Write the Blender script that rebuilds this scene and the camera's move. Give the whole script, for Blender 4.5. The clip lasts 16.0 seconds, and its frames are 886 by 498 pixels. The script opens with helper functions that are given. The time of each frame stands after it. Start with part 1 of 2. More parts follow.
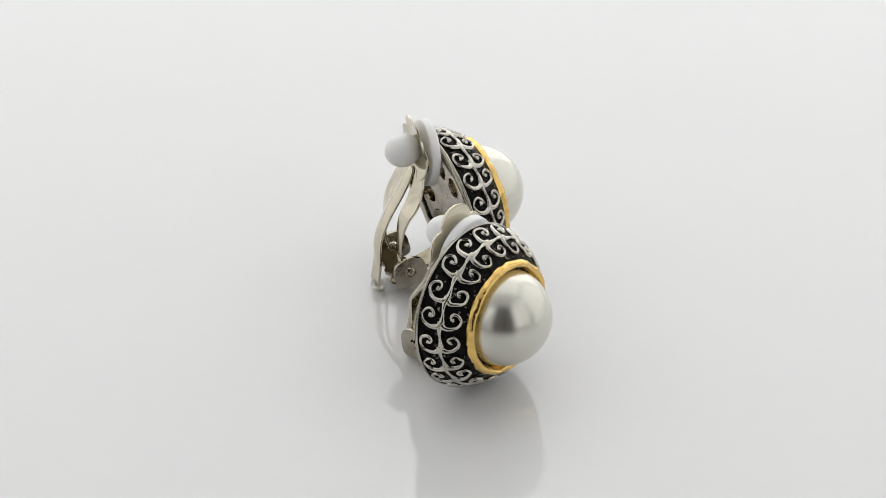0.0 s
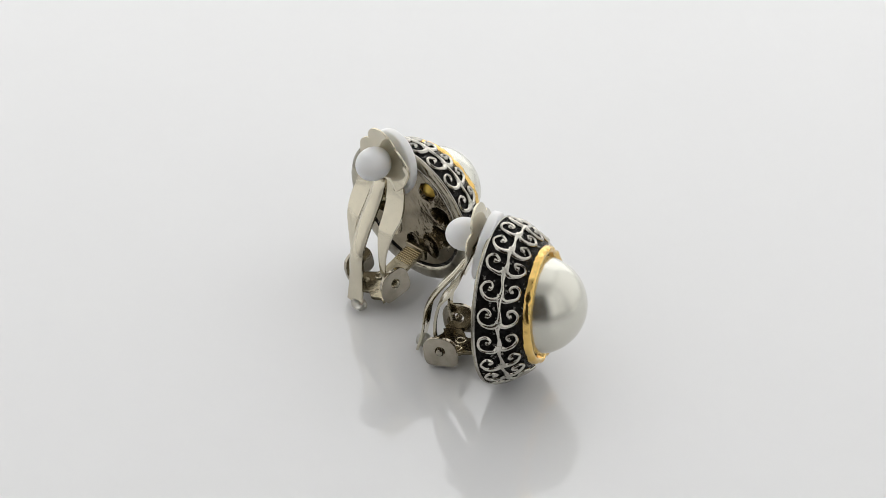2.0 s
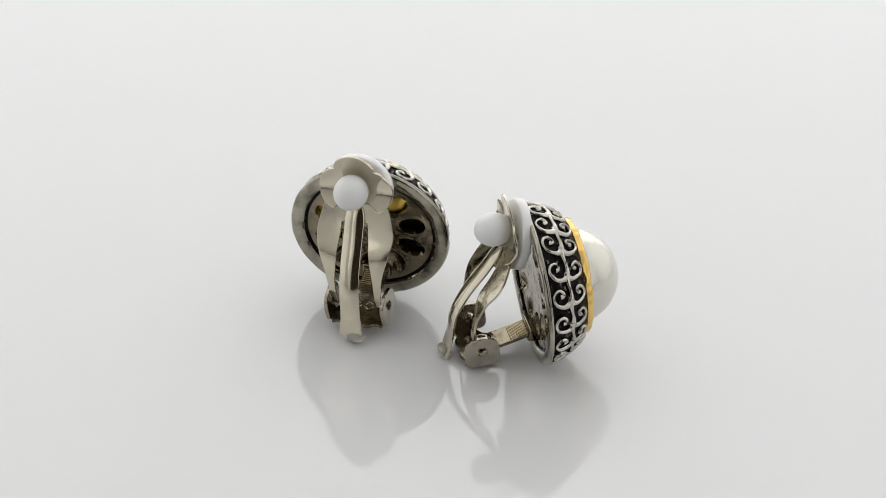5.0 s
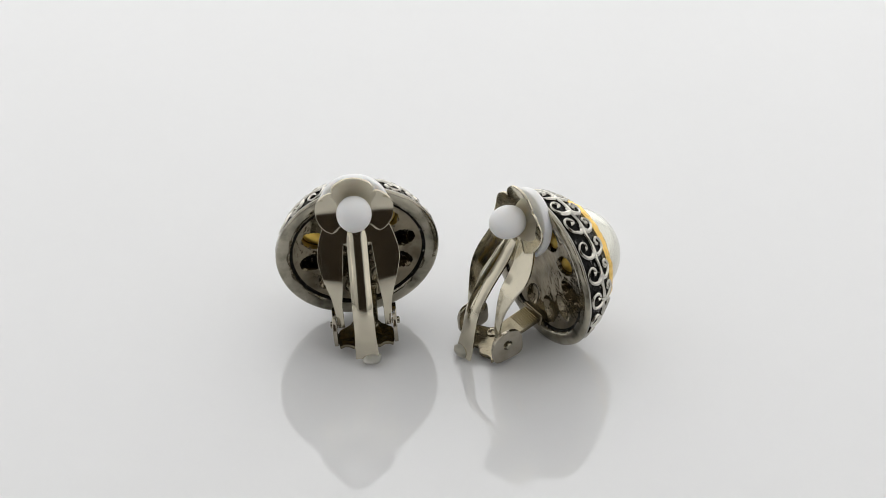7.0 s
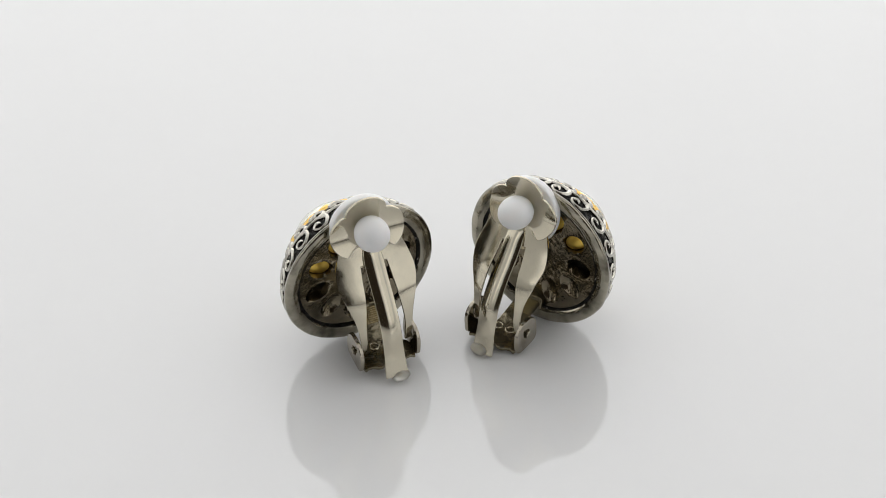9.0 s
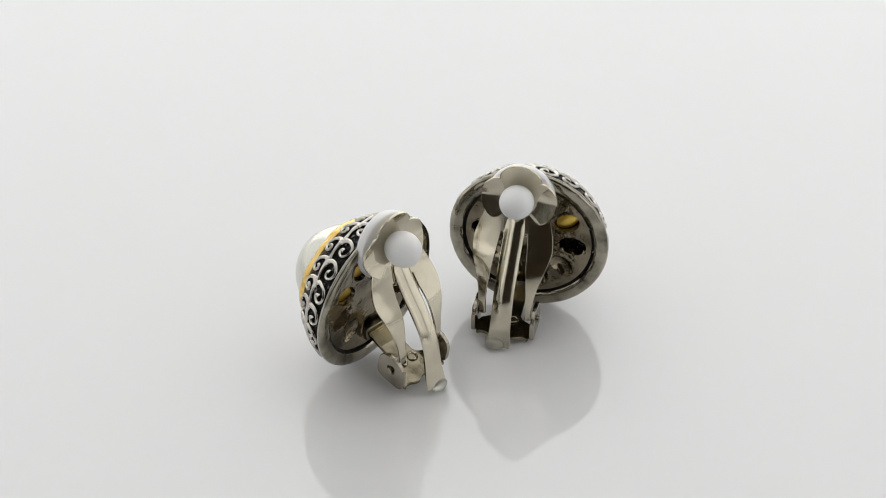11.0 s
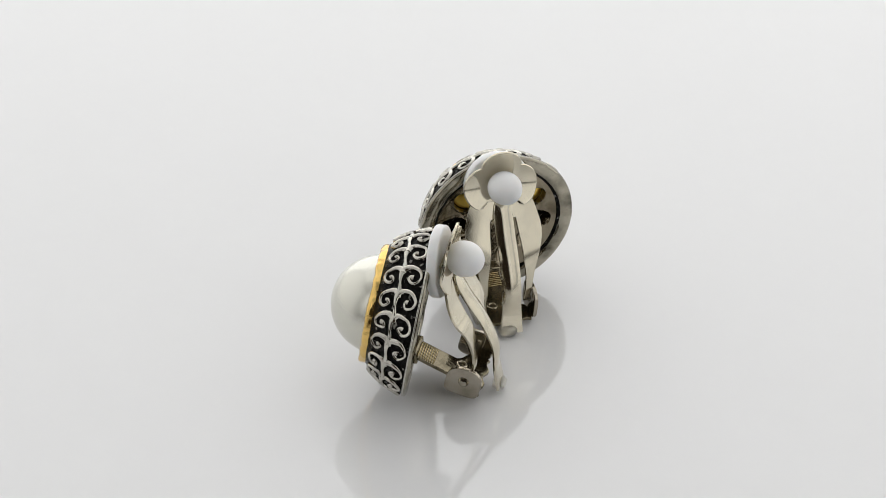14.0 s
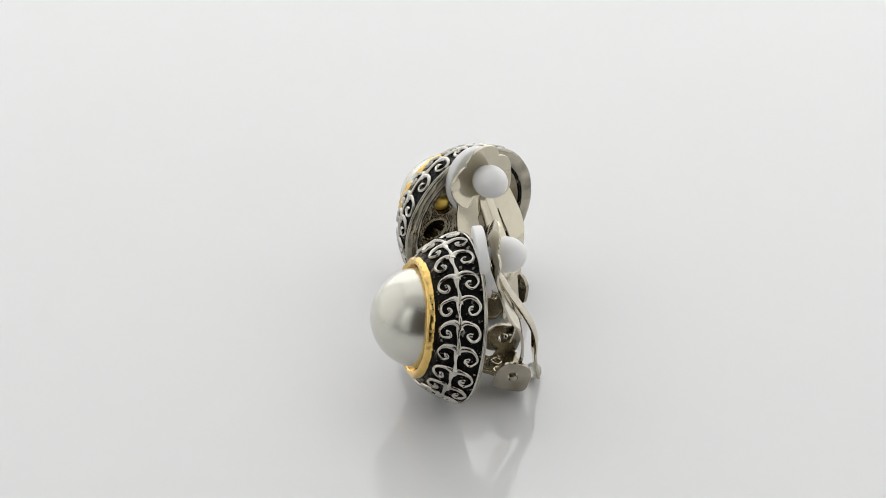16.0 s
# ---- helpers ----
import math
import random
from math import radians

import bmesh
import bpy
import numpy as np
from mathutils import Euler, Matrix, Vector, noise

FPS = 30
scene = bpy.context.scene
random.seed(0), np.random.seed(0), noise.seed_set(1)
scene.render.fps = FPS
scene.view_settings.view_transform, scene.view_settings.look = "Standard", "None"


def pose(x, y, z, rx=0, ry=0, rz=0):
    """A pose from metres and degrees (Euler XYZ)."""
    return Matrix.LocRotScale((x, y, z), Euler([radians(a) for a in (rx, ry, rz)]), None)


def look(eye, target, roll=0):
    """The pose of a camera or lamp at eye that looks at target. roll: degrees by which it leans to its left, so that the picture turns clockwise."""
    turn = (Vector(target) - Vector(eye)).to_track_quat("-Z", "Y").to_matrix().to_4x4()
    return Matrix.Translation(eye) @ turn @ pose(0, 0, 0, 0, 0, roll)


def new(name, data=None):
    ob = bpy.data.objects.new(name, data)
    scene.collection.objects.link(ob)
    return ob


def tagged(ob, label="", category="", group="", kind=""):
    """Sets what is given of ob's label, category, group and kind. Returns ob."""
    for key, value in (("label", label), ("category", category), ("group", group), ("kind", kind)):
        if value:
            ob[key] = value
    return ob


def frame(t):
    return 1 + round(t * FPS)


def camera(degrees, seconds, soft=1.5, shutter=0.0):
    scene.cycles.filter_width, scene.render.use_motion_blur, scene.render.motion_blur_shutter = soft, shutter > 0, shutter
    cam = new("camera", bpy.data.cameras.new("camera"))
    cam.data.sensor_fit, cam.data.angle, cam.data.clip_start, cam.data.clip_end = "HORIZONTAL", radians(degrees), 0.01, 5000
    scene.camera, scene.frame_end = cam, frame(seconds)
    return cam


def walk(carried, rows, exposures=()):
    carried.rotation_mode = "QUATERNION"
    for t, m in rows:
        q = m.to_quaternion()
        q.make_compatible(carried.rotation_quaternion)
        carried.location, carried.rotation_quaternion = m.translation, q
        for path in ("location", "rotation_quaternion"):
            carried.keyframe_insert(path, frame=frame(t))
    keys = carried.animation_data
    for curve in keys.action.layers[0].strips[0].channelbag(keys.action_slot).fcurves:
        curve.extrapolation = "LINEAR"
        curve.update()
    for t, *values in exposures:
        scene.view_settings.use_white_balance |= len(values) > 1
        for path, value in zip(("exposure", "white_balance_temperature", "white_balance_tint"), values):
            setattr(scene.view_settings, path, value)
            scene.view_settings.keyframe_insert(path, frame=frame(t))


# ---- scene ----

MM = 0.001
TURN = 10.525          # degrees a second, anticlockwise from above
SECONDS = 16.0

# ---- camera: stands still on its tripod ----
cam = camera(22.80, SECONDS, soft=0.85)
CAM = pose(-2.673 * MM, -224.753 * MM, 154.932 * MM, 90 - 32.519, -0.377, 0.157)
walk(cam, [(0.0, CAM), (SECONDS, CAM)], exposures=[(0.0, -0.26), (SECONDS, -0.26)])

# ---- light: a white photo tent, open to a dark room at the front ----
world = bpy.data.worlds.new("world")
scene.world = world
world.use_nodes = True
world.node_tree.nodes["Background"].inputs[0].default_value = (1.0, 0.76, 0.5, 1)
world.node_tree.nodes["Background"].inputs[1].default_value = 0.04


def area_lamp(name, size_x, size_y, watts, colour, m):
    data = bpy.data.lights.new(name, "AREA")
    data.shape, data.size, data.size_y, data.energy, data.color = "RECTANGLE", size_x, size_y, watts, colour
    ob = new(name, data)
    ob.matrix_world = m
    return ob


# unseen panels added inside roof, back and sides, standing in for the glowing fabric
area_lamp("roof_fill", 0.66, 0.48, 0.42, (0.995, 0.993, 1.0), look((0.0, 0.20, 0.54), (0.0, 0.20, 0)))
area_lamp("back_fill", 0.70, 0.54, 1.42, (0.985, 0.99, 1.0), look((0.0, 0.445, 0.268), (0.0, 0.0, 0.268)))
area_lamp("east_fill", 0.52, 0.54, 0.38, (1.0, 0.995, 0.998), look((0.375, 0.16, 0.268), (-0.3, 0.16, 0.268)))
# added front fill, no real lamp: lifts the bead, pad and other camera-facing sides
area_lamp("front_east_fill", 0.28, 0.50, 0.22, (1.0, 0.995, 0.998), look((0.286, -0.243, 0.27), (0.0, 0.0, 0.20)))
area_lamp("west_fill", 0.62, 0.54, 0.345, (1.0, 0.995, 0.998), look((-0.375, 0.10, 0.268), (0.3, 0.10, 0.268)))
# added fill on the west flap, the other half of the front pair
area_lamp("front_west_fill", 0.19, 0.50, 0.17, (1.0, 0.995, 0.998), look((-0.28, -0.395, 0.27), (0.0, 0.0, 0.10)))


# ---- materials ----
def material(name, colour, rough=0.5, metal=0.0, vary=0.1, scale=900.0, bump=0.0, bump_scale=1500.0, coat=0.0,
             coat_rough=0.1, dark=None, stain=0.0, stain_scale=250.0, rough_vary=0.1, subsurface=0.0, ior=1.5, per_piece=0.0,
             stain_from=0.45, stain_to=0.72, bump_depth=0.0003):
    """A painted, cast or plated surface with grain, stains and fine relief."""
    m = bpy.data.materials.new(name)
    m.use_nodes = True
    nt = m.node_tree
    n, l = nt.nodes, nt.links
    b = n["Principled BSDF"]
    b.inputs["Metallic"].default_value = metal
    b.inputs["IOR"].default_value = ior
    b.inputs["Coat Weight"].default_value = coat
    b.inputs["Coat Roughness"].default_value = coat_rough
    if subsurface:
        b.inputs["Subsurface Weight"].default_value = subsurface
        b.inputs["Subsurface Radius"].default_value = (1, 0.9, 0.8)
        b.inputs["Subsurface Scale"].default_value = 0.0006
    co = n.new("ShaderNodeTexCoord")
    fine = n.new("ShaderNodeTexNoise")
    fine.inputs["Scale"].default_value, fine.inputs["Detail"].default_value = scale, 5
    l.new(co.outputs["Object"], fine.inputs["Vector"])
    broad = n.new("ShaderNodeTexNoise")
    broad.inputs["Scale"].default_value, broad.inputs["Detail"].default_value = stain_scale, 6
    l.new(co.outputs["Object"], broad.inputs["Vector"])
    grain = n.new("ShaderNodeMix")
    grain.data_type = "RGBA"
    grain.inputs[6].default_value = (*[c * (1 - vary) for c in colour], 1)
    grain.inputs[7].default_value = (*[min(1, c * (1 + vary)) for c in colour], 1)
    l.new(fine.outputs["Fac"], grain.inputs[0])
    ramp = n.new("ShaderNodeValToRGB")
    ramp.color_ramp.elements[0].position, ramp.color_ramp.elements[1].position = stain_from, stain_to
    l.new(broad.outputs["Fac"], ramp.inputs["Fac"])
    amount = n.new("ShaderNodeMath")
    amount.operation, amount.inputs[1].default_value = "MULTIPLY", stain
    l.new(ramp.outputs["Color"], amount.inputs[0])
    worn = n.new("ShaderNodeMix")
    worn.data_type = "RGBA"
    worn.inputs[7].default_value = (*(dark or colour), 1)
    l.new(amount.outputs[0], worn.inputs[0])
    l.new(grain.outputs[2], worn.inputs[6])
    last = worn.outputs[2]
    if per_piece:
        info = n.new("ShaderNodeObjectInfo")
        hsv = n.new("ShaderNodeHueSaturation")
        mr = n.new("ShaderNodeMapRange")
        mr.inputs[3].default_value, mr.inputs[4].default_value = 1 - per_piece, 1 + per_piece * 0.4
        l.new(info.outputs["Random"], mr.inputs[0])
        l.new(mr.outputs[0], hsv.inputs["Value"])
        l.new(last, hsv.inputs["Color"])
        last = hsv.outputs[0]
    l.new(last, b.inputs["Base Color"])
    rr = n.new("ShaderNodeMapRange")
    rr.inputs[3].default_value, rr.inputs[4].default_value = max(0.02, rough - rough_vary), min(1, rough + rough_vary)
    l.new(broad.outputs["Fac"], rr.inputs[0])
    l.new(rr.outputs[0], b.inputs["Roughness"])
    if bump:
        relief = n.new("ShaderNodeTexNoise")
        relief.inputs["Scale"].default_value, relief.inputs["Detail"].default_value = bump_scale, 4
        l.new(co.outputs["Object"], relief.inputs["Vector"])
        bp = n.new("ShaderNodeBump")
        bp.inputs["Strength"].default_value, bp.inputs["Distance"].default_value = bump, bump_depth
        l.new(relief.outputs["Fac"], bp.inputs["Height"])
        l.new(bp.outputs[0], b.inputs["Normal"])
    return m


# worn beige-brown nickel, its colour also lowered for the shade round the hinge
EAR = material("worn nickel darkened for shade", (0.45, 0.41, 0.34), 0.16, 1.0, 0.1, stain=0.7, dark=(0.2, 0.178, 0.135), stain_scale=450, bump=0.3, bump_scale=600)
SILVER = material("polished silver plate", (0.645, 0.595, 0.475), 0.13, 1.0, 0.05, stain=0.3, dark=(0.46, 0.43, 0.36), rough_vary=0.05, bump=0.06, bump_scale=380)
RELIEF = material("worn silver relief", (0.58, 0.56, 0.505), 0.17, 1.0, 0.1, stain=0.75, dark=(0.25, 0.235, 0.2), bump=0.2, per_piece=0.2)
STRAP = material("scuffed silver strap", (0.27, 0.235, 0.165), 0.17, 1.0, 0.15, stain=0.8, dark=(0.10, 0.088, 0.06), stain_scale=500, bump=0.35, bump_scale=600)
ANTIQUE = material("antiqued silver", (0.42, 0.39, 0.315), 0.15, 1.0, 0.15, stain=0.9, dark=(0.08, 0.073, 0.055), stain_scale=330, bump=0.5, bump_scale=420, rough_vary=0.09)
BLACK = material("black oxidised recess", (0.006, 0.0055, 0.005), 0.22, 0.0, 0.5, stain=0.8, dark=(0.32, 0.31, 0.28), stain_scale=1300, stain_from=0.63, stain_to=0.70, bump=1.0, bump_scale=1300, bump_depth=0.0007, ior=1.17)
TARNISH = material("tarnished brown silver", (0.29, 0.25, 0.182), 0.14, 1.0, 0.2, stain=0.8, dark=(0.08, 0.068, 0.045), stain_scale=420, bump=0.9, bump_scale=420, rough_vary=0.08)
GOLD = material("gold plate", (0.83, 0.57, 0.19), 0.16, 1.0, 0.06, stain=0.45, dark=(0.5, 0.31, 0.09), stain_scale=500, bump=0.35, bump_scale=700)
BRASSY = material("brassy worn plate", (0.5, 0.41, 0.23), 0.2, 1.0, 0.15, stain=0.6, dark=(0.16, 0.125, 0.06), bump=0.2)
BRASS = material("raw brass inlay", (0.80, 0.56, 0.12), 0.3, 0.95, 0.08, stain=0.2, dark=(0.5, 0.33, 0.08))
PEARL = material("pearl lustre", (0.685, 0.675, 0.605), 0.24, 0.84, 0.02, stain=0.1, dark=(0.70, 0.67, 0.60), coat=0.1, coat_rough=0.2, rough_vary=0.015)
RUBBER = material("white soft plastic", (0.92, 0.92, 0.915), 0.42, 0.0, 0.02, subsurface=0.3, stain=0.1, dark=(0.88, 0.88, 0.87))
CLEAR = material("milky clear plastic", (0.84, 0.82, 0.75), 0.3, 0.0, 0.05, subsurface=0.2)
CLEAR.node_tree.nodes["Principled BSDF"].inputs["Transmission Weight"].default_value = 0.75
ACRYLIC = material("white glossy acrylic", (0.80, 0.80, 0.805), 0.05, 0.0, 0.008, scale=300, stain=0.03, dark=(0.77, 0.77, 0.765), stain_scale=40, rough_vary=0.012, ior=1.64)
FABRIC = material("white tent fabric", (0.82, 0.82, 0.81), 0.9, 0.0, 0.03, scale=1200, stain=0.08, dark=(0.76, 0.76, 0.75), stain_scale=8)
DARK = material("dark room paint", (0.075, 0.052, 0.032), 0.8, 0.0, 0.1, scale=60, stain=0.2, dark=(0.02, 0.02, 0.02), stain_scale=3)


# ---- mesh helpers (numbers in millimetres) ----
def crease(bm, angle=48):
    for e in bm.edges:
        if len(e.link_faces) == 2 and e.calc_face_angle(0) > radians(angle):
            e.smooth = False


def part(name, bm, mat, parent=None, label="", smooth=True):
    me = bpy.data.meshes.new(name)
    bmesh.ops.recalc_face_normals(bm, faces=bm.faces)
    crease(bm)
    bm.to_mesh(me)
    bm.free()
    me.materials.append(mat)
    if smooth:
        for p in me.polygons:
            p.use_smooth = True
    ob = new(name, me)
    if parent:
        ob.parent = parent
    return tagged(ob, label)


def scaled(bm):
    bmesh.ops.scale(bm, vec=(MM, MM, MM), verts=bm.verts)
    return bm


def lathe(profile, steps=96, closed=False):
    """Turn a profile of (x, r) round the x axis."""
    bm = bmesh.new()
    rings = []
    for x, r in profile:
        if r < 1e-6:
            rings.append([bm.verts.new((x, 0, 0))])
        else:
            rings.append([bm.verts.new((x, r * math.cos(2 * math.pi * k / steps), r * math.sin(2 * math.pi * k / steps))) for k in range(steps)])
    pairs = list(zip(rings, rings[1:])) + ([(rings[-1], rings[0])] if closed else [])
    for a, b in pairs:
        for k in range(steps):
            j = (k + 1) % steps
            if len(a) == 1:
                bm.faces.new((a[0], b[k], b[j]))
            elif len(b) == 1:
                bm.faces.new((a[k], a[j], b[0]))
            else:
                bm.faces.new((a[k], a[j], b[j], b[k]))
    return scaled(bm)


def sweep(points, normals, half_w, half_h, sides=8, ends=True):
    """A rounded cord of the given half widths along points; normals give its upward side."""
    bm = bmesh.new()
    rings = []
    for i, p in enumerate(points):
        t = (points[min(i + 1, len(points) - 1)] - points[max(i - 1, 0)]).normalized()
        up = normals[i]
        side = t.cross(up).normalized()
        up = side.cross(t)
        w, h = half_w[i], half_h[i]
        rings.append([bm.verts.new(p + side * (w * math.cos(2 * math.pi * k / sides)) + up * (h * math.sin(2 * math.pi * k / sides))) for k in range(sides)])
    for a, b in zip(rings, rings[1:]):
        for k in range(sides):
            bm.faces.new((a[k], a[(k + 1) % sides], b[(k + 1) % sides], b[k]))
    if ends:
        bm.faces.new(rings[0])
        bm.faces.new(rings[-1])
    return bm


def smooth_line(pts, n):
    """Points on a smooth curve through pts (any dimension)."""
    pts = [np.array(p, float) for p in pts]
    ext = [2 * pts[0] - pts[1]] + pts + [2 * pts[-1] - pts[-2]]
    out = []
    for k in range(n):
        u = k / (n - 1) * (len(pts) - 1)
        i = min(int(u), len(pts) - 2)
        f = u - i
        a, b, c, d = ext[i:i + 4]
        out.append(0.5 * (2 * b + (c - a) * f + (2 * a - 5 * b + 4 * c - d) * f * f + (3 * b - 3 * c + d - a) * f ** 3))
    return out


def soften(bm, offset=0.09):
    """Round the sharp edges of a cut sheet, so that they catch the light."""
    edges = [e for e in bm.edges if len(e.link_faces) == 2 and e.calc_face_angle(0) > 1.0]
    made = bmesh.ops.bevel(bm, geom=edges, offset=offset, segments=2, profile=0.6, affect="EDGES", clamp_overlap=True)
    round_faces = set(made["faces"])
    for f in made["faces"]:
        for e in f.edges:
            if any(g not in round_faces for g in e.link_faces):
                e.smooth = False


def strip(centre, widths, thick, gaps=None, cols=10, crown=None):
    """A bent sheet: centre is a list of (x, z), widths its half widths; gaps[i] = (inner, outer) cuts a slot in that row."""
    bm = bmesh.new()
    rows = [(x, z, w) for (x, z), w in zip(centre, widths)]
    verts = []
    for i, (x, z, w) in enumerate(rows):
        if gaps:
            g = gaps[i] or (1.35, 1.62)
            m = w - g[1]
            outer = [g[1] + m * f for f in (0, 0.25, 0.5, 0.75, 0.92, 1)]
            ys = [-y for y in outer[::-1]] + [-g[0], -g[0] / 2, g[0] / 2, g[0]] + outer
        else:
            ys = [w * (2 * k / (cols - 1) - 1) for k in range(cols)]
        c = crown[i] if crown else 0.0
        lift = (lambda y: -c * max(0, (abs(y) - 1.4) / (w - 1.4)) ** 2) if gaps else (lambda y: c * (1 - (y / w) ** 2))
        verts.append([bm.verts.new((x - lift(y), y, z)) for y in ys])
    for i in range(len(rows) - 1):
        for k in range(len(verts[i]) - 1):
            if gaps and gaps[i] and gaps[i + 1] and k in (5, 6, 7, 8, 9):
                continue
            bm.faces.new((verts[i][k], verts[i][k + 1], verts[i + 1][k + 1], verts[i + 1][k]))
    loose = [v for v in bm.verts if not v.link_faces]
    bmesh.ops.delete(bm, geom=loose, context="VERTS")
    bmesh.ops.recalc_face_normals(bm, faces=bm.faces)
    bmesh.ops.solidify(bm, geom=list(bm.faces), thickness=thick)
    soften(bm)
    return scaled(bm)


# ---- the setting ----
def box(name, x0, x1, y0, y1, z0, z1, mat, label, category):
    bm = bmesh.new()
    bmesh.ops.create_cube(bm, size=1, matrix=Matrix.Translation(((x0 + x1) / 2, (y0 + y1) / 2, (z0 + z1) / 2)) @ Matrix.Diagonal((x1 - x0, y1 - y0, z1 - z0, 1)))
    return tagged(part(name, bm, mat, smooth=False), label, category, kind="structure")


box("floor", -0.42, 0.42, -0.20, 0.50, -0.034, -0.012, FABRIC, "white fabric floor of the photo tent", "floor")
box("wall_north", -0.40, 0.40, 0.45, 0.47, -0.012, 0.55, FABRIC, "white fabric back wall of the tent", "wall")
box("wall_east", 0.38, 0.40, -0.42, 0.45, -0.012, 0.55, FABRIC, "white fabric side wall of the tent", "wall")
box("wall_west", -0.40, -0.38, -0.42, 0.45, -0.012, 0.55, FABRIC, "white fabric side wall of the tent", "wall")
box("ceiling", -0.40, 0.40, -0.42, 0.47, 0.55, 0.57, FABRIC, "white fabric roof of the tent", "ceiling")
box("wall_south_east", 0.185, 0.38, -0.42, -0.40, -0.012, 0.55, FABRIC, "white fabric front flap of the tent", "wall")
box("wall_south_west", -0.38, -0.182, -0.42, -0.40, -0.012, 0.55, FABRIC, "white fabric front flap of the tent", "wall")
box("tabletop", -0.55, 0.55, -0.75, 0.55, -0.064, -0.034, DARK, "dark table under the photo tent", "table")
box("room_wall", -0.55, 0.55, -0.77, -0.75, -0.064, 0.80, DARK, "dark wall of the unlit room", "wall")


def build_turntable():
    prof = [(0.0, 0.0), (0.0, 60.0), (0.0, 149.0), (-0.3, 149.8), (-1.0, 150.0), (-11.0, 150.0), (-12.0, 149.0), (-12.0, 0.0)]
    plate = lathe(prof, 128)
    bmesh.ops.rotate(plate, cent=(0, 0, 0), matrix=Matrix.Rotation(radians(-90), 3, "Y"), verts=plate.verts)
    ob = part("turntable_plate", plate, ACRYLIC)
    for p in ob.data.polygons:
        p.use_smooth = len(p.vertices) == 4 and abs(p.normal.z) < 0.99
    return tagged(ob, "white glossy acrylic plate of a slowly turning display stand", "turntable")


turntable = build_turntable()

# ---- the earrings: x points out of the pearl, z up, origin in the middle of the back ----
DOME = [(0.38, 9.78), (1.4, 9.55), (2.4, 9.2), (3.3, 8.72), (4.1, 8.2), (4.8, 7.68), (5.45, 7.05)]
LINE = smooth_line(DOME, 60)
RUN = np.concatenate([[0], np.cumsum([np.linalg.norm(b - a) for a, b in zip(LINE, LINE[1:])])])
ROUND = 19
PITCH = 2 * math.pi / ROUND


def on_dome(s, angle, lift=0.0):
    """The place s mm up the dome's side at an angle round it, and the outward normal."""
    s = min(max(s, 0.0), RUN[-1])
    x, r = np.interp(s, RUN, [p[0] for p in LINE]), np.interp(s, RUN, [p[1] for p in LINE])
    e = 0.15
    s0, s1 = max(0, s - e), min(RUN[-1], s + e)
    dx = np.interp(s1, RUN, [p[0] for p in LINE]) - np.interp(s0, RUN, [p[0] for p in LINE])
    dr = np.interp(s1, RUN, [p[1] for p in LINE]) - np.interp(s0, RUN, [p[1] for p in LINE])
    k = math.hypot(dx, dr)
    nx, nr = -dr / k, dx / k
    n = Vector((nx, nr * math.cos(angle), nr * math.sin(angle)))
    return Vector((x, r * math.cos(angle), r * math.sin(angle))) + n * lift, n


STEM = RUN[-1] * 0.48
CURL = [(0, 0.42), (0.12, 0.0), (0.6, -0.26), (1.2, -0.18), (1.75, 0.18), (2.0, 0.88), (1.76, 1.52), (1.25, 1.7), (0.86, 1.37), (0.96, 0.96), (1.3, 1.02)]


def scroll_bm(sign, variant=0):
    """One cast curl; variants differ a little, as hand-finished castings do."""
    rng = random.Random(31 * variant + sign)
    pts, nrm, w, h = [], [], [], []
    knots = [(u + rng.uniform(-0.07, 0.07), v + rng.uniform(-0.07, 0.07)) if i > 1 else (u, v) for i, (u, v) in enumerate(CURL)]
    line = smooth_line(knots, 34)
    size = 1.0 if sign < 0 else 0.97
    for i, (u, v) in enumerate(line):
        s = STEM + sign * u * 1.16 * size
        p, n = on_dome(s, -v / 9.2, 0.10)
        pts.append(p), nrm.append(n)
        f = i / 33
        w.append(0.46 - 0.25 * min(1, f * 2.0) ** 0.7 + (0.09 if f > 0.92 else 0) + 0.03 * math.sin(9 * f + 2 * variant))
        h.append(0.27 - 0.04 * math.sin(7 * f + variant))
    return scaled(sweep(pts, nrm, w, h, 8))


def stem_bm():
    pts, nrm = [], []
    for i in range(9):
        f = i / 8
        p, n = on_dome(STEM + 0.10 * math.sin(2 * math.pi * f), -PITCH * f * 1.12, 0.10)
        pts.append(p), nrm.append(n)
    return scaled(sweep(pts, nrm, [0.31 + 0.11 * math.cos(2 * math.pi * i / 8) for i in range(9)], [0.26] * 9, 8))


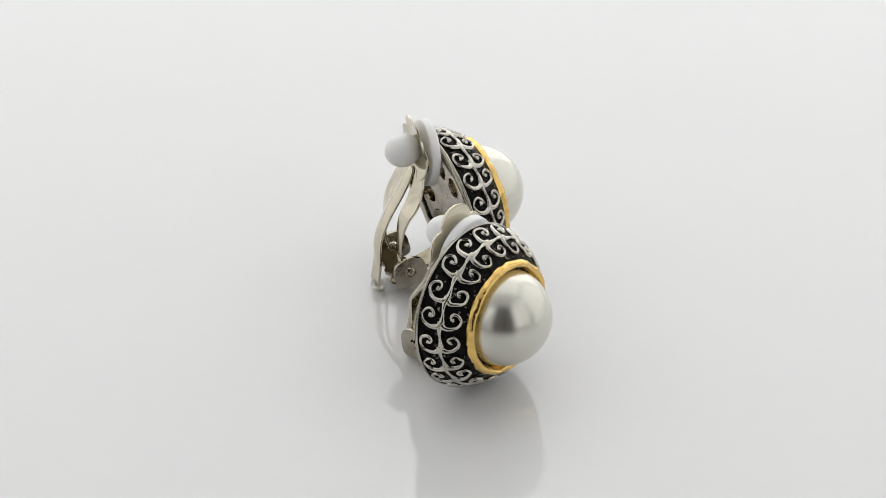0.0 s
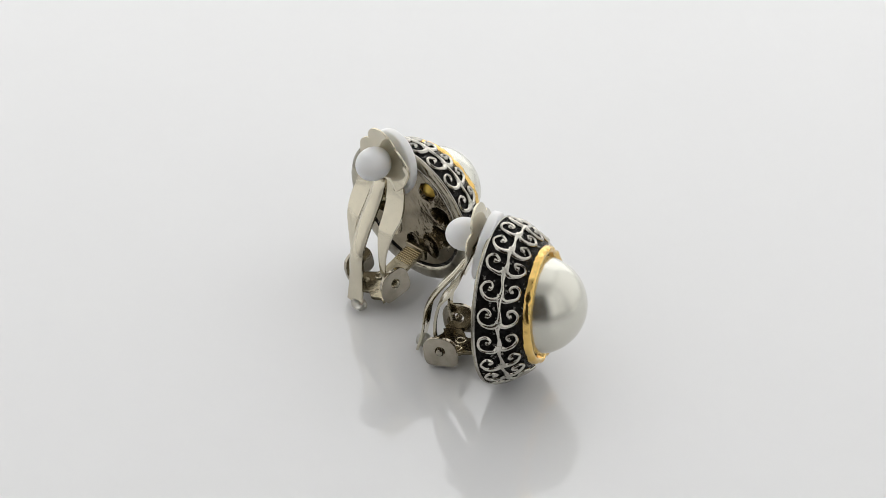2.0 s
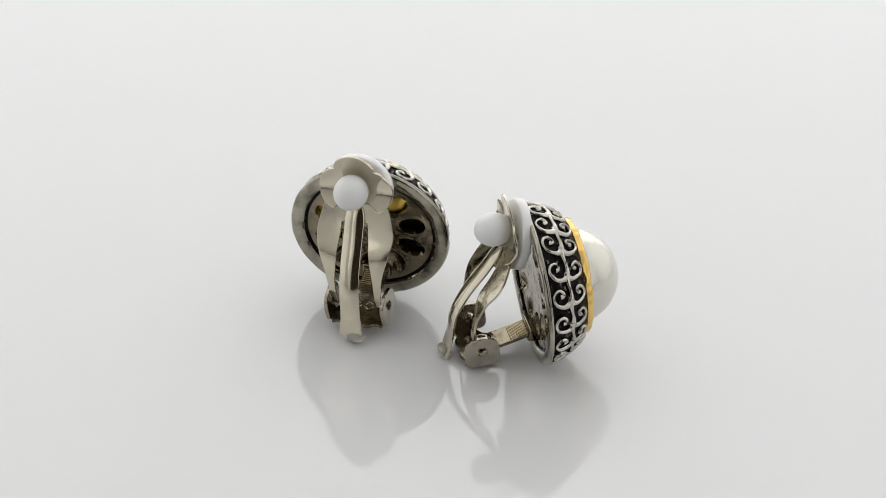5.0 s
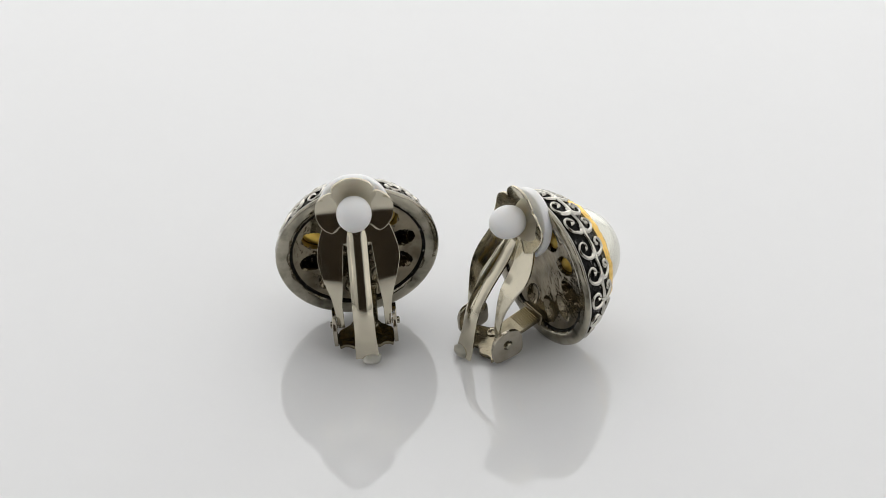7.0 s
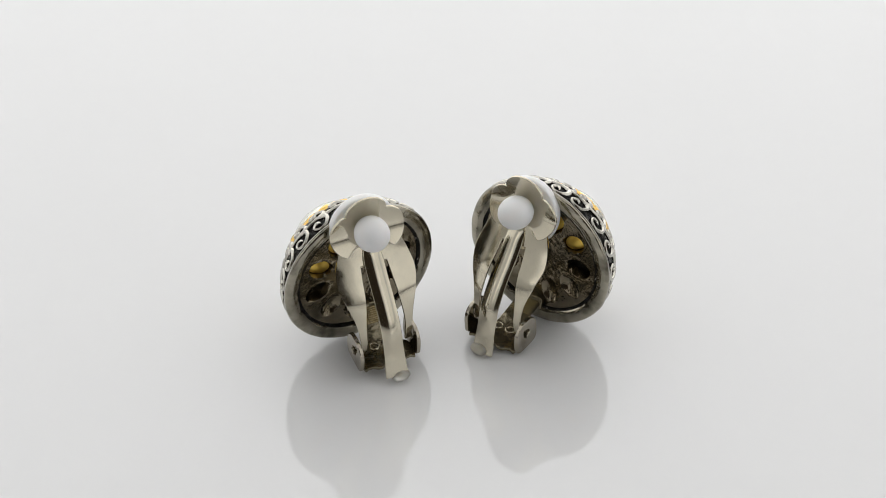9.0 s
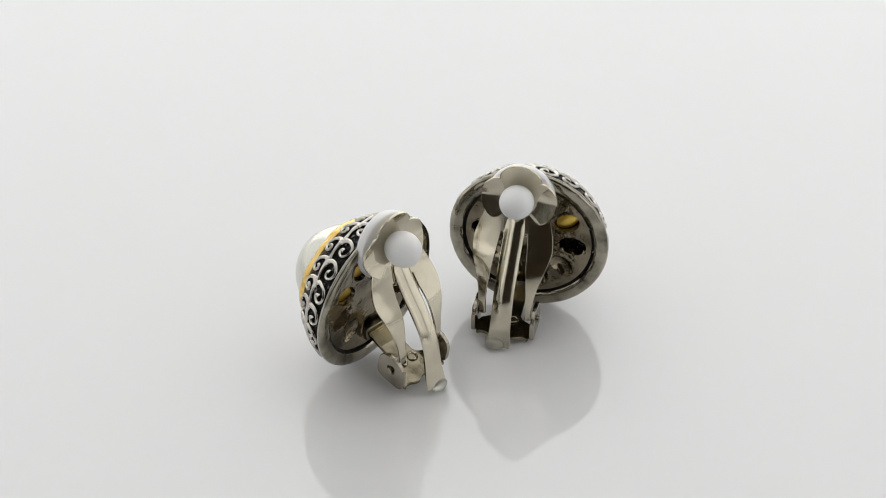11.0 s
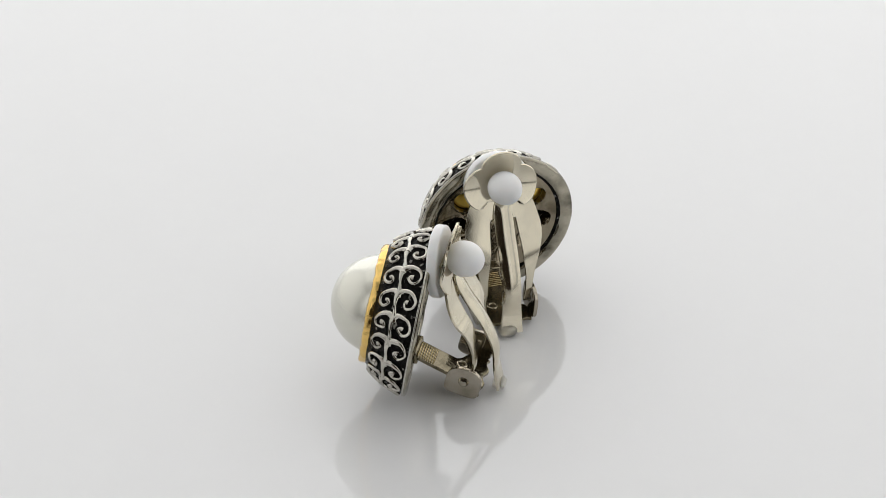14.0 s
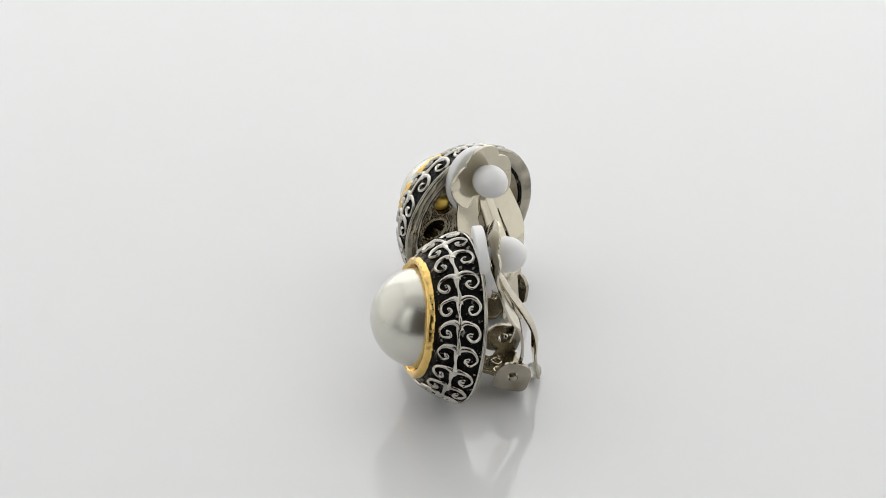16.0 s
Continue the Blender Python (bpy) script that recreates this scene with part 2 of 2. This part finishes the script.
def back_plate_bm(phase):
    """A shallow dish with ten oval hollows round its middle, all but the lowest pierced to the shell behind."""
    bm = bmesh.new()
    nr, na = 46, 192
    rows = []
    for i in range(nr + 1):
        r = 8.15 * i / nr
        ring = []
        for k in range(na if i else 1):
            a = 2 * math.pi * k / na
            near = round(a / (math.pi / 5)) * math.pi / 5
            du, dv = (r * math.cos(a - near) - 5.55) / 1.6, r * math.sin(a - near) / 1.1
            d = math.hypot(du, dv)
            lip = 0.05 * math.exp(-((d - 1.12) / 0.14) ** 2)
            deep = math.sin(near + radians(phase)) > -0.5
            hollow = 1.5 * min(1, max(0, (1.06 - d) / 0.16)) if deep else 0.6 * max(0, 1.06 - d * d) ** 0.8
            x = 0.75 - 0.35 * (r / 8.15) ** 2 + hollow - lip + 0.03 * noise.noise((r * 0.5 * math.cos(a), r * 0.5 * math.sin(a), 3))
            ring.append(bm.verts.new((x, r * math.cos(a), r * math.sin(a))))
        rows.append(ring)
    for i in range(nr):
        a, b = rows[i], rows[i + 1]
        for k in range(na):
            j = (k + 1) % na
            bm.faces.new((a[0], b[k], b[j]) if i == 0 else (a[k], a[j], b[j], b[k]))
    return scaled(bm)


def oval_bm(length, width, depth, n=20):
    """A thin oval slug, facing -x, its long side along y."""
    bm = bmesh.new()
    ring = lambda x, k: [bm.verts.new((x, k * length * math.cos(2 * math.pi * i / n), k * width * math.sin(2 * math.pi * i / n))) for i in range(n)]
    a, b, c = ring(0, 0.9), ring(0.08, 1.0), ring(depth, 1.0)
    bm.faces.new(a), bm.faces.new(c)
    for p, q in ((a, b), (b, c)):
        for i in range(n):
            bm.faces.new((p[i], p[(i + 1) % n], q[(i + 1) % n], q[i]))
    return scaled(bm)


def ear_bm(thick=0.5):
    """A hinge ear: an upright plate with a rounded head and a hole, in the x-z plane."""
    bm = bmesh.new()
    n = 40
    outline, hole = [], []
    for i in range(n):
        a = 2 * math.pi * i / n
        c, s = math.cos(a), math.sin(a)
        x = 2.15 * math.copysign(abs(c) ** (0.8 if s > 0 else 0.42), c)
        z = 1.9 * abs(s) ** 0.9 if s > 0 else -2.15 * abs(s) ** 0.4
        outline.append((x, z)), hole.append((0.62 * c, 0.62 * s))
    layers = []
    for y in (-thick / 2, thick / 2):
        layers.append(([bm.verts.new((x, y, z)) for x, z in outline], [bm.verts.new((x, y, z)) for x, z in hole]))
    for i in range(n):
        j = (i + 1) % n
        (o0, h0), (o1, h1) = layers
        bm.faces.new((o0[i], o0[j], h0[j], h0[i])), bm.faces.new((o1[i], o1[j], h1[j], h1[i]))
        bm.faces.new((o0[i], o0[j], o1[j], o1[i])), bm.faces.new((h0[i], h0[j], h1[j], h1[i]))
    bmesh.ops.recalc_face_normals(bm, faces=bm.faces)
    soften(bm, 0.1)
    return scaled(bm)


def flower_bm():
    """A thin plate of round petals, the upper three curled up to -x, the lowest bent along the lever."""
    bm = bmesh.new()
    na, nr = 160, 14
    rows = []
    for i in range(nr + 1):
        f = i / nr
        ring = []
        for k in range(na):
            a = 2 * math.pi * k / na
            lobe = abs(math.cos(2 * (a - math.pi / 2)))
            edge = 3.5 + 1.2 * lobe ** 0.6
            r = 0.8 + (edge - 0.8) * f
            high = min(1, max(0, (math.sin(a) - 0.02) / 0.45))
            x = -(0.05 + 0.47 * high) * max(0, (r - 2.2) / 2.45) ** 1.6 - 0.21 * math.log(1 + math.exp(-2.2 * (r * math.sin(a) - 0.1)))
            x += 0.6 * min(1, max(0, (-math.sin(a) - 0.66) / 0.25)) * max(0, (r - 1.8) / 2.9)
            ring.append(bm.verts.new((x, r * math.cos(a), r * math.sin(a))))
        rows.append(ring)
    for a, b in zip(rows, rows[1:]):
        for k in range(na):
            j = (k + 1) % na
            bm.faces.new((a[k], a[j], b[j], b[k]))
    bmesh.ops.recalc_face_normals(bm, faces=bm.faces)
    bmesh.ops.solidify(bm, geom=list(bm.faces), thickness=0.28)
    soften(bm, 0.08)
    return scaled(bm)


def child(name, parent, m, bm=None, mat=None, label="", mesh=None):
    if mesh is None:
        ob = part(name, bm, mat, parent, label)
    else:
        ob = tagged(new(name, mesh), label)
        ob.parent = parent
    ob.matrix_basis = m
    return ob


def lathe_rod(radius, half):
    """A thin rod along z with rounded ends."""
    bm = lathe([(-half, 0.0), (-half + 0.06, radius * 0.8), (-half + 0.15, radius), (half - 0.15, radius), (half - 0.06, radius * 0.8), (half, 0.0)], 8)
    bmesh.ops.rotate(bm, cent=(0, 0, 0), matrix=Matrix.Rotation(radians(90), 3, "Y"), verts=bm.verts)
    return bm


SHARED = {}


def shared(key, maker, mat):
    if key not in SHARED:
        bm = maker()
        me = bpy.data.meshes.new(key)
        bmesh.ops.recalc_face_normals(bm, faces=bm.faces)
        crease(bm)
        bm.to_mesh(me)
        bm.free()
        me.materials.append(mat)
        for p in me.polygons:
            p.use_smooth = True
        SHARED[key] = me
    return SHARED[key]


def mm(x, y, z, rx=0, ry=0, rz=0):
    return pose(x * MM, y * MM, z * MM, rx, ry, rz)


# side view of the clip, from the hinge pin: x towards the disc, z up
LEVER = [(4.9, 15.2), (3.62, 12.8), (2.68, 11.0), (1.5, 9.2), (0.15, 7.4), (-0.8, 4.6), (-1.1, 2.2), (-0.8, 0.2)]
LEVER_W = [2.6, 3.9, 4.6, 4.95, 4.5, 3.65, 3.35, 3.2]
TONGUE = [(3.4, 12.8), (2.6, 11.4), (1.25, 9.5), (-0.75, 7.0), (-2.4, 4.2), (-3.2, 1.0), (-3.65, -0.6), (-4.1, -2.0)]


def build_earring(label, hinge, swing, roll, bend, phase, tail, turn, squash):
    """hinge: the pin's place; swing: degrees by which the lever leans to the disc; roll: degrees the clip stands askew;
    bend: degrees by which the bent clip leans on its strap; phase, turn: the turn of the back plate's hollows and of the scrollwork;
    squash: the bead's height against its width."""
    root = tagged(new("clip_earring"), label, "earring", group="pair of clip earrings")
    part("dome", lathe([(0.4, 9.0)] + DOME + [(5.5, 5.0)], 128), BLACK, root, "black oxidised domed side with cast ground")
    edge = lathe([(0.55, 8.2), (0.12, 8.35), (-0.02, 8.7), (-0.05, 9.3), (0.02, 9.75), (0.12, 9.95), (0.28, 10.0), (0.42, 9.95), (0.46, 9.8), (0.5, 9.5), (0.55, 8.4)], 128, closed=True)
    for v in edge.verts:
        v.co += Vector((1, 0, 0)) * (0.07 * MM * noise.noise(v.co * 700)) + Vector((0, v.co.y, v.co.z)) * (0.006 * noise.noise(v.co * 500))
    part("rim", edge, ANTIQUE, root, "dented silver rim round the back edge")
    part("edge_wire", lathe([(0.45 + 0.13 * math.cos(a), 9.92 + 0.13 * math.sin(a)) for a in [i * math.pi / 4 for i in range(8)]], 128, closed=True), RELIEF, root, "bright silver border wire")
    ring = lathe([(5.0, 6.95), (5.2, 7.04), (5.5, 7.07), (5.8, 7.03), (6.05, 6.93), (6.2, 6.76), (6.25, 6.55), (6.17, 6.33), (5.95, 6.18), (5.5, 6.05), (5.2, 5.7), (5.0, 6.0)], 180, closed=True)
    for v in ring.verts:
        d = 0.12 * noise.noise(v.co * 700 + Vector((hinge[1] * 3, 0, 0))) + 0.07 * noise.noise(v.co * 1900)
        v.co += Vector((d * MM, v.co.y * d * 0.17, v.co.z * d * 0.17))
    part("bezel", ring, GOLD, root, "hammered shiny gold ring round the pearl")
    arc = [(5.08 + 5.86 * math.sin(a), 5.86 * math.cos(a)) for a in [math.pi / 2 * i / 28 for i in range(29)]]
    arc[-1] = (5.08 + 5.86, 0.0)
    part("pearl", lathe([(4.9, 5.0), (4.95, 5.82)] + arc, 128), PEARL, root, "glossy cream-white half-round pearl")
    plate = part("back_plate", back_plate_bm(phase), TARNISH, root, "tarnished silver back plate with oval hollows")
    plate.matrix_basis = pose(0, 0, 0, phase)
    for k in range(10):
        a = k * 36
        up = math.sin(radians(a + phase))
        m = pose(0, 0, 0, a) @ mm(1.15 if up > 0.25 else 1.8, 5.55, 0, 0, 0, -6)
        if up > 0.25:
            child("inlay", plate, m, mesh=shared("brass_inlay", lambda: oval_bm(1.48, 1.0, 0.35), BRASS), label="raw yellow brass seen in a hollow")
        elif up > -0.5:
            # lower hollows get their shade as a black slug, not as tarnish
            child("inlay", plate, m, mesh=shared("shade_inlay", lambda: oval_bm(1.48, 1.0, 0.35), BLACK), label="black slug standing for the shade in a hollow")
    part("groove", lathe([(0.40, 7.95), (0.26, 8.05), (0.24, 8.3), (0.2, 8.45), (0.6, 8.5), (0.6, 7.95)], 128, closed=True), BLACK, root, "dark seam round the back plate")
    for k in range(ROUND):
        m = pose(0, 0, 0, turn + k * 360 / ROUND + random.uniform(-1.5, 1.5))
        child("scroll", root, m, mesh=shared("scroll_%d" % (k % 5), lambda: scroll_bm(-1, k % 5), RELIEF))
        child("scroll", root, m, mesh=shared("scroll_front_%d" % (k * 3 % 5), lambda: scroll_bm(1, k * 3 % 5), RELIEF))
        child("vine_stem", root, m, mesh=shared("vine_stem", stem_bm, RELIEF))

    # the clip
    pin = mm(*hinge, *bend) @ pose(0, 0, 0, roll)
    reach = -hinge[0] + 0.7
    base = strip(smooth_line([(-1.75, -2.05), (0.3, -1.9), (2.2, -1.6), (reach - 1.2, -0.6), (reach, -0.35)], 18), [3.2, 3.4, 3.4, 3.4, 3.4, 3.2, 2.6, 1.9] + [1.55] * 10, 0.45, cols=13)
    for v in base.verts:
        if v.co.x < -1.5 * MM:
            v.co.x -= 0.55 * MM * math.sin(abs(v.co.y) / MM * 1.25) ** 2
    base_ob = child("hinge_base", root, pin, base, STRAP, "silver strap that joins the clip to the disc")
    lip = bmesh.new()
    bmesh.ops.create_cube(lip, size=1, matrix=Matrix.Diagonal((0.9, 3.7, 1.6, 1)))
    bmesh.ops.bevel(lip, geom=list(lip.edges), offset=0.28, segments=3, profile=0.6, affect="EDGES")
    child("weld_lip", base_ob, mm(reach - 0.75, 0, -0.35, 0, 14), scaled(lip), STRAP, "raised silver solder lip")
    for sgn in (-1, 1):
        ear = child("hinge_ear", root, pin @ mm(0, 3.65 * sgn, 0.2, 0, -4), mesh=shared("hinge_ear", ear_bm, EAR))
        child("rivet", ear, mm(0, 0.1 * sgn, 0, 0, 0, 90), mesh=shared("rivet", lambda: lathe([(-0.5, 0.0), (-0.5, 0.3), (-0.42, 0.42), (0.42, 0.42), (0.5, 0.3), (0.5, 0.0)], 20), ANTIQUE))
    for k in range(8):
        child("stamped_ridge", base_ob, mm(4.2 + 0.28 * k, 0, -0.63 + 0.073 * k, 90, 0, 0), mesh=shared("stamped_ridge", lambda: lathe_rod(0.1, 1.42), BRASSY), label="brassy worn rib")
    for y in (-0.8, 0.9):
        child("stamped_ring", base_ob, mm(1.0, y, -1.33, 0, 90, 0), mesh=shared("stamped_ring", lambda: lathe([(0.16 * math.cos(a), 0.55 + 0.16 * math.sin(a)) for a in [i * math.pi / 4 for i in range(8)]], 24, closed=True), SILVER))
    arm = pin @ pose(0, 0, 0, 0, swing)
    rows = 40
    line = smooth_line(LEVER, rows)
    wide = [float(v[0]) for v in smooth_line([(w,) for w in LEVER_W], rows)]
    gaps = [(1.35, 1.62 + 0.85 * min(1, (11.0 - z) / 7)) if z < 11.0 else None for x, z in line]
    bow = [0.3 * min(1, max(0, (13.4 - z) / 3)) * (0.55 + 0.45 * min(1, max(0, z / 8))) for x, z in line]
    child("lever", root, arm, strip(line, wide, 0.32, gaps, crown=bow), SILVER, "sprung silver clip lever with two slots")
    t_line = smooth_line(TONGUE, 30)
    tongue = strip(t_line, [0.75 + 0.52 * min(1, i / 5) ** 0.5 + 0.16 * max(0, (i - 20) / 9) for i in range(30)], 0.34, cols=11, crown=[0.42 * min(1, (i + 1) / 5) * min(1, max(0.06, (22 - i) / 4)) for i in range(30)])
    child("tongue", root, arm, tongue, SILVER, "raised silver centre bar of the clip")
    child("flower_cup", root, arm @ mm(4.5, 0, 14.45, 0, 3), flower_bm(), SILVER, "silver cup with round petals")
    bead = lathe([(2.1 * math.cos(math.pi * i / 24) * 1.1, 2.1 * math.sin(math.pi * i / 24) if 0 < i < 24 else 0.0) for i in range(25)], 48)
    bmesh.ops.scale(bead, vec=(1, 1, squash), verts=bead.verts)
    child("bead", root, arm @ mm(2.75, 0, 15.05), bead, RUBBER, "matt white plastic bead")
    pad = lathe([(-0.05, 0.0), (-0.05, 3.98), (0.03, 4.13), (0.15, 4.2), (0.95, 4.24), (1.1, 4.18), (1.18, 3.98), (1.2, 0.0)], 72)
    pad_ob = child("pad", root, arm @ mm(5.0, 0, 13.95, 0, 12), pad, RUBBER, "soft white ear pad")
    nub = lathe([(0.9, 0.0), (0.9, 0.95), (1.5, 1.0), (1.9, 0.8), (2.1, 0.4), (2.15, 0.0)], 32)
    child("nub", pad_ob, Matrix(), nub, RUBBER)
    tip = lathe([(-0.85, 0.0), (-0.8, 0.6), (-0.45, 1.05), (0.3, 1.15), (0.7, 0.8), (0.85, 0.0)], 24)
    bmesh.ops.scale(tip, vec=(0.95, 1.05, 0.68), verts=tip.verts)
    child("tail_tip", root, arm @ mm(-3.75, *tail), tip, CLEAR, "milky plastic bumper on the clip's tail")
    return root


earring_a = build_earring("pearl clip earring, gold ring, silver scrollwork on black, clip straight", (-6.631, 0.035, -5.667), 2.4, -2.7, (-1.408, -1.22, -5.591), 22, (-0.5, -2.25), 9.0, 1.0)
earring_b = build_earring("pearl clip earring, gold ring, silver scrollwork on black, clip askew", (-6.748, 1.353, -6.769), 0.0, 3.4, (0.069, 1.318, 0.113), 6, (0.5, -1.68), 14.2, 0.94)
BASE_A = mm(-2.533, 12.521, 10.325, -1.094, -9.109, 25.686)
BASE_B = mm(0.746, -9.370, 10.047, -1.310, -4.644, -39.827)


def motions():
    times = [i * 0.5 for i in range(int(SECONDS * 2) + 1)]
    spin = lambda t: pose(0, 0, 0, 0, 0, TURN * t)
    walk(turntable, [(t, spin(t)) for t in times])
    walk(earring_a, [(t, spin(t) @ BASE_A) for t in times])
    walk(earring_b, [(t, spin(t) @ BASE_B) for t in times])


motions()
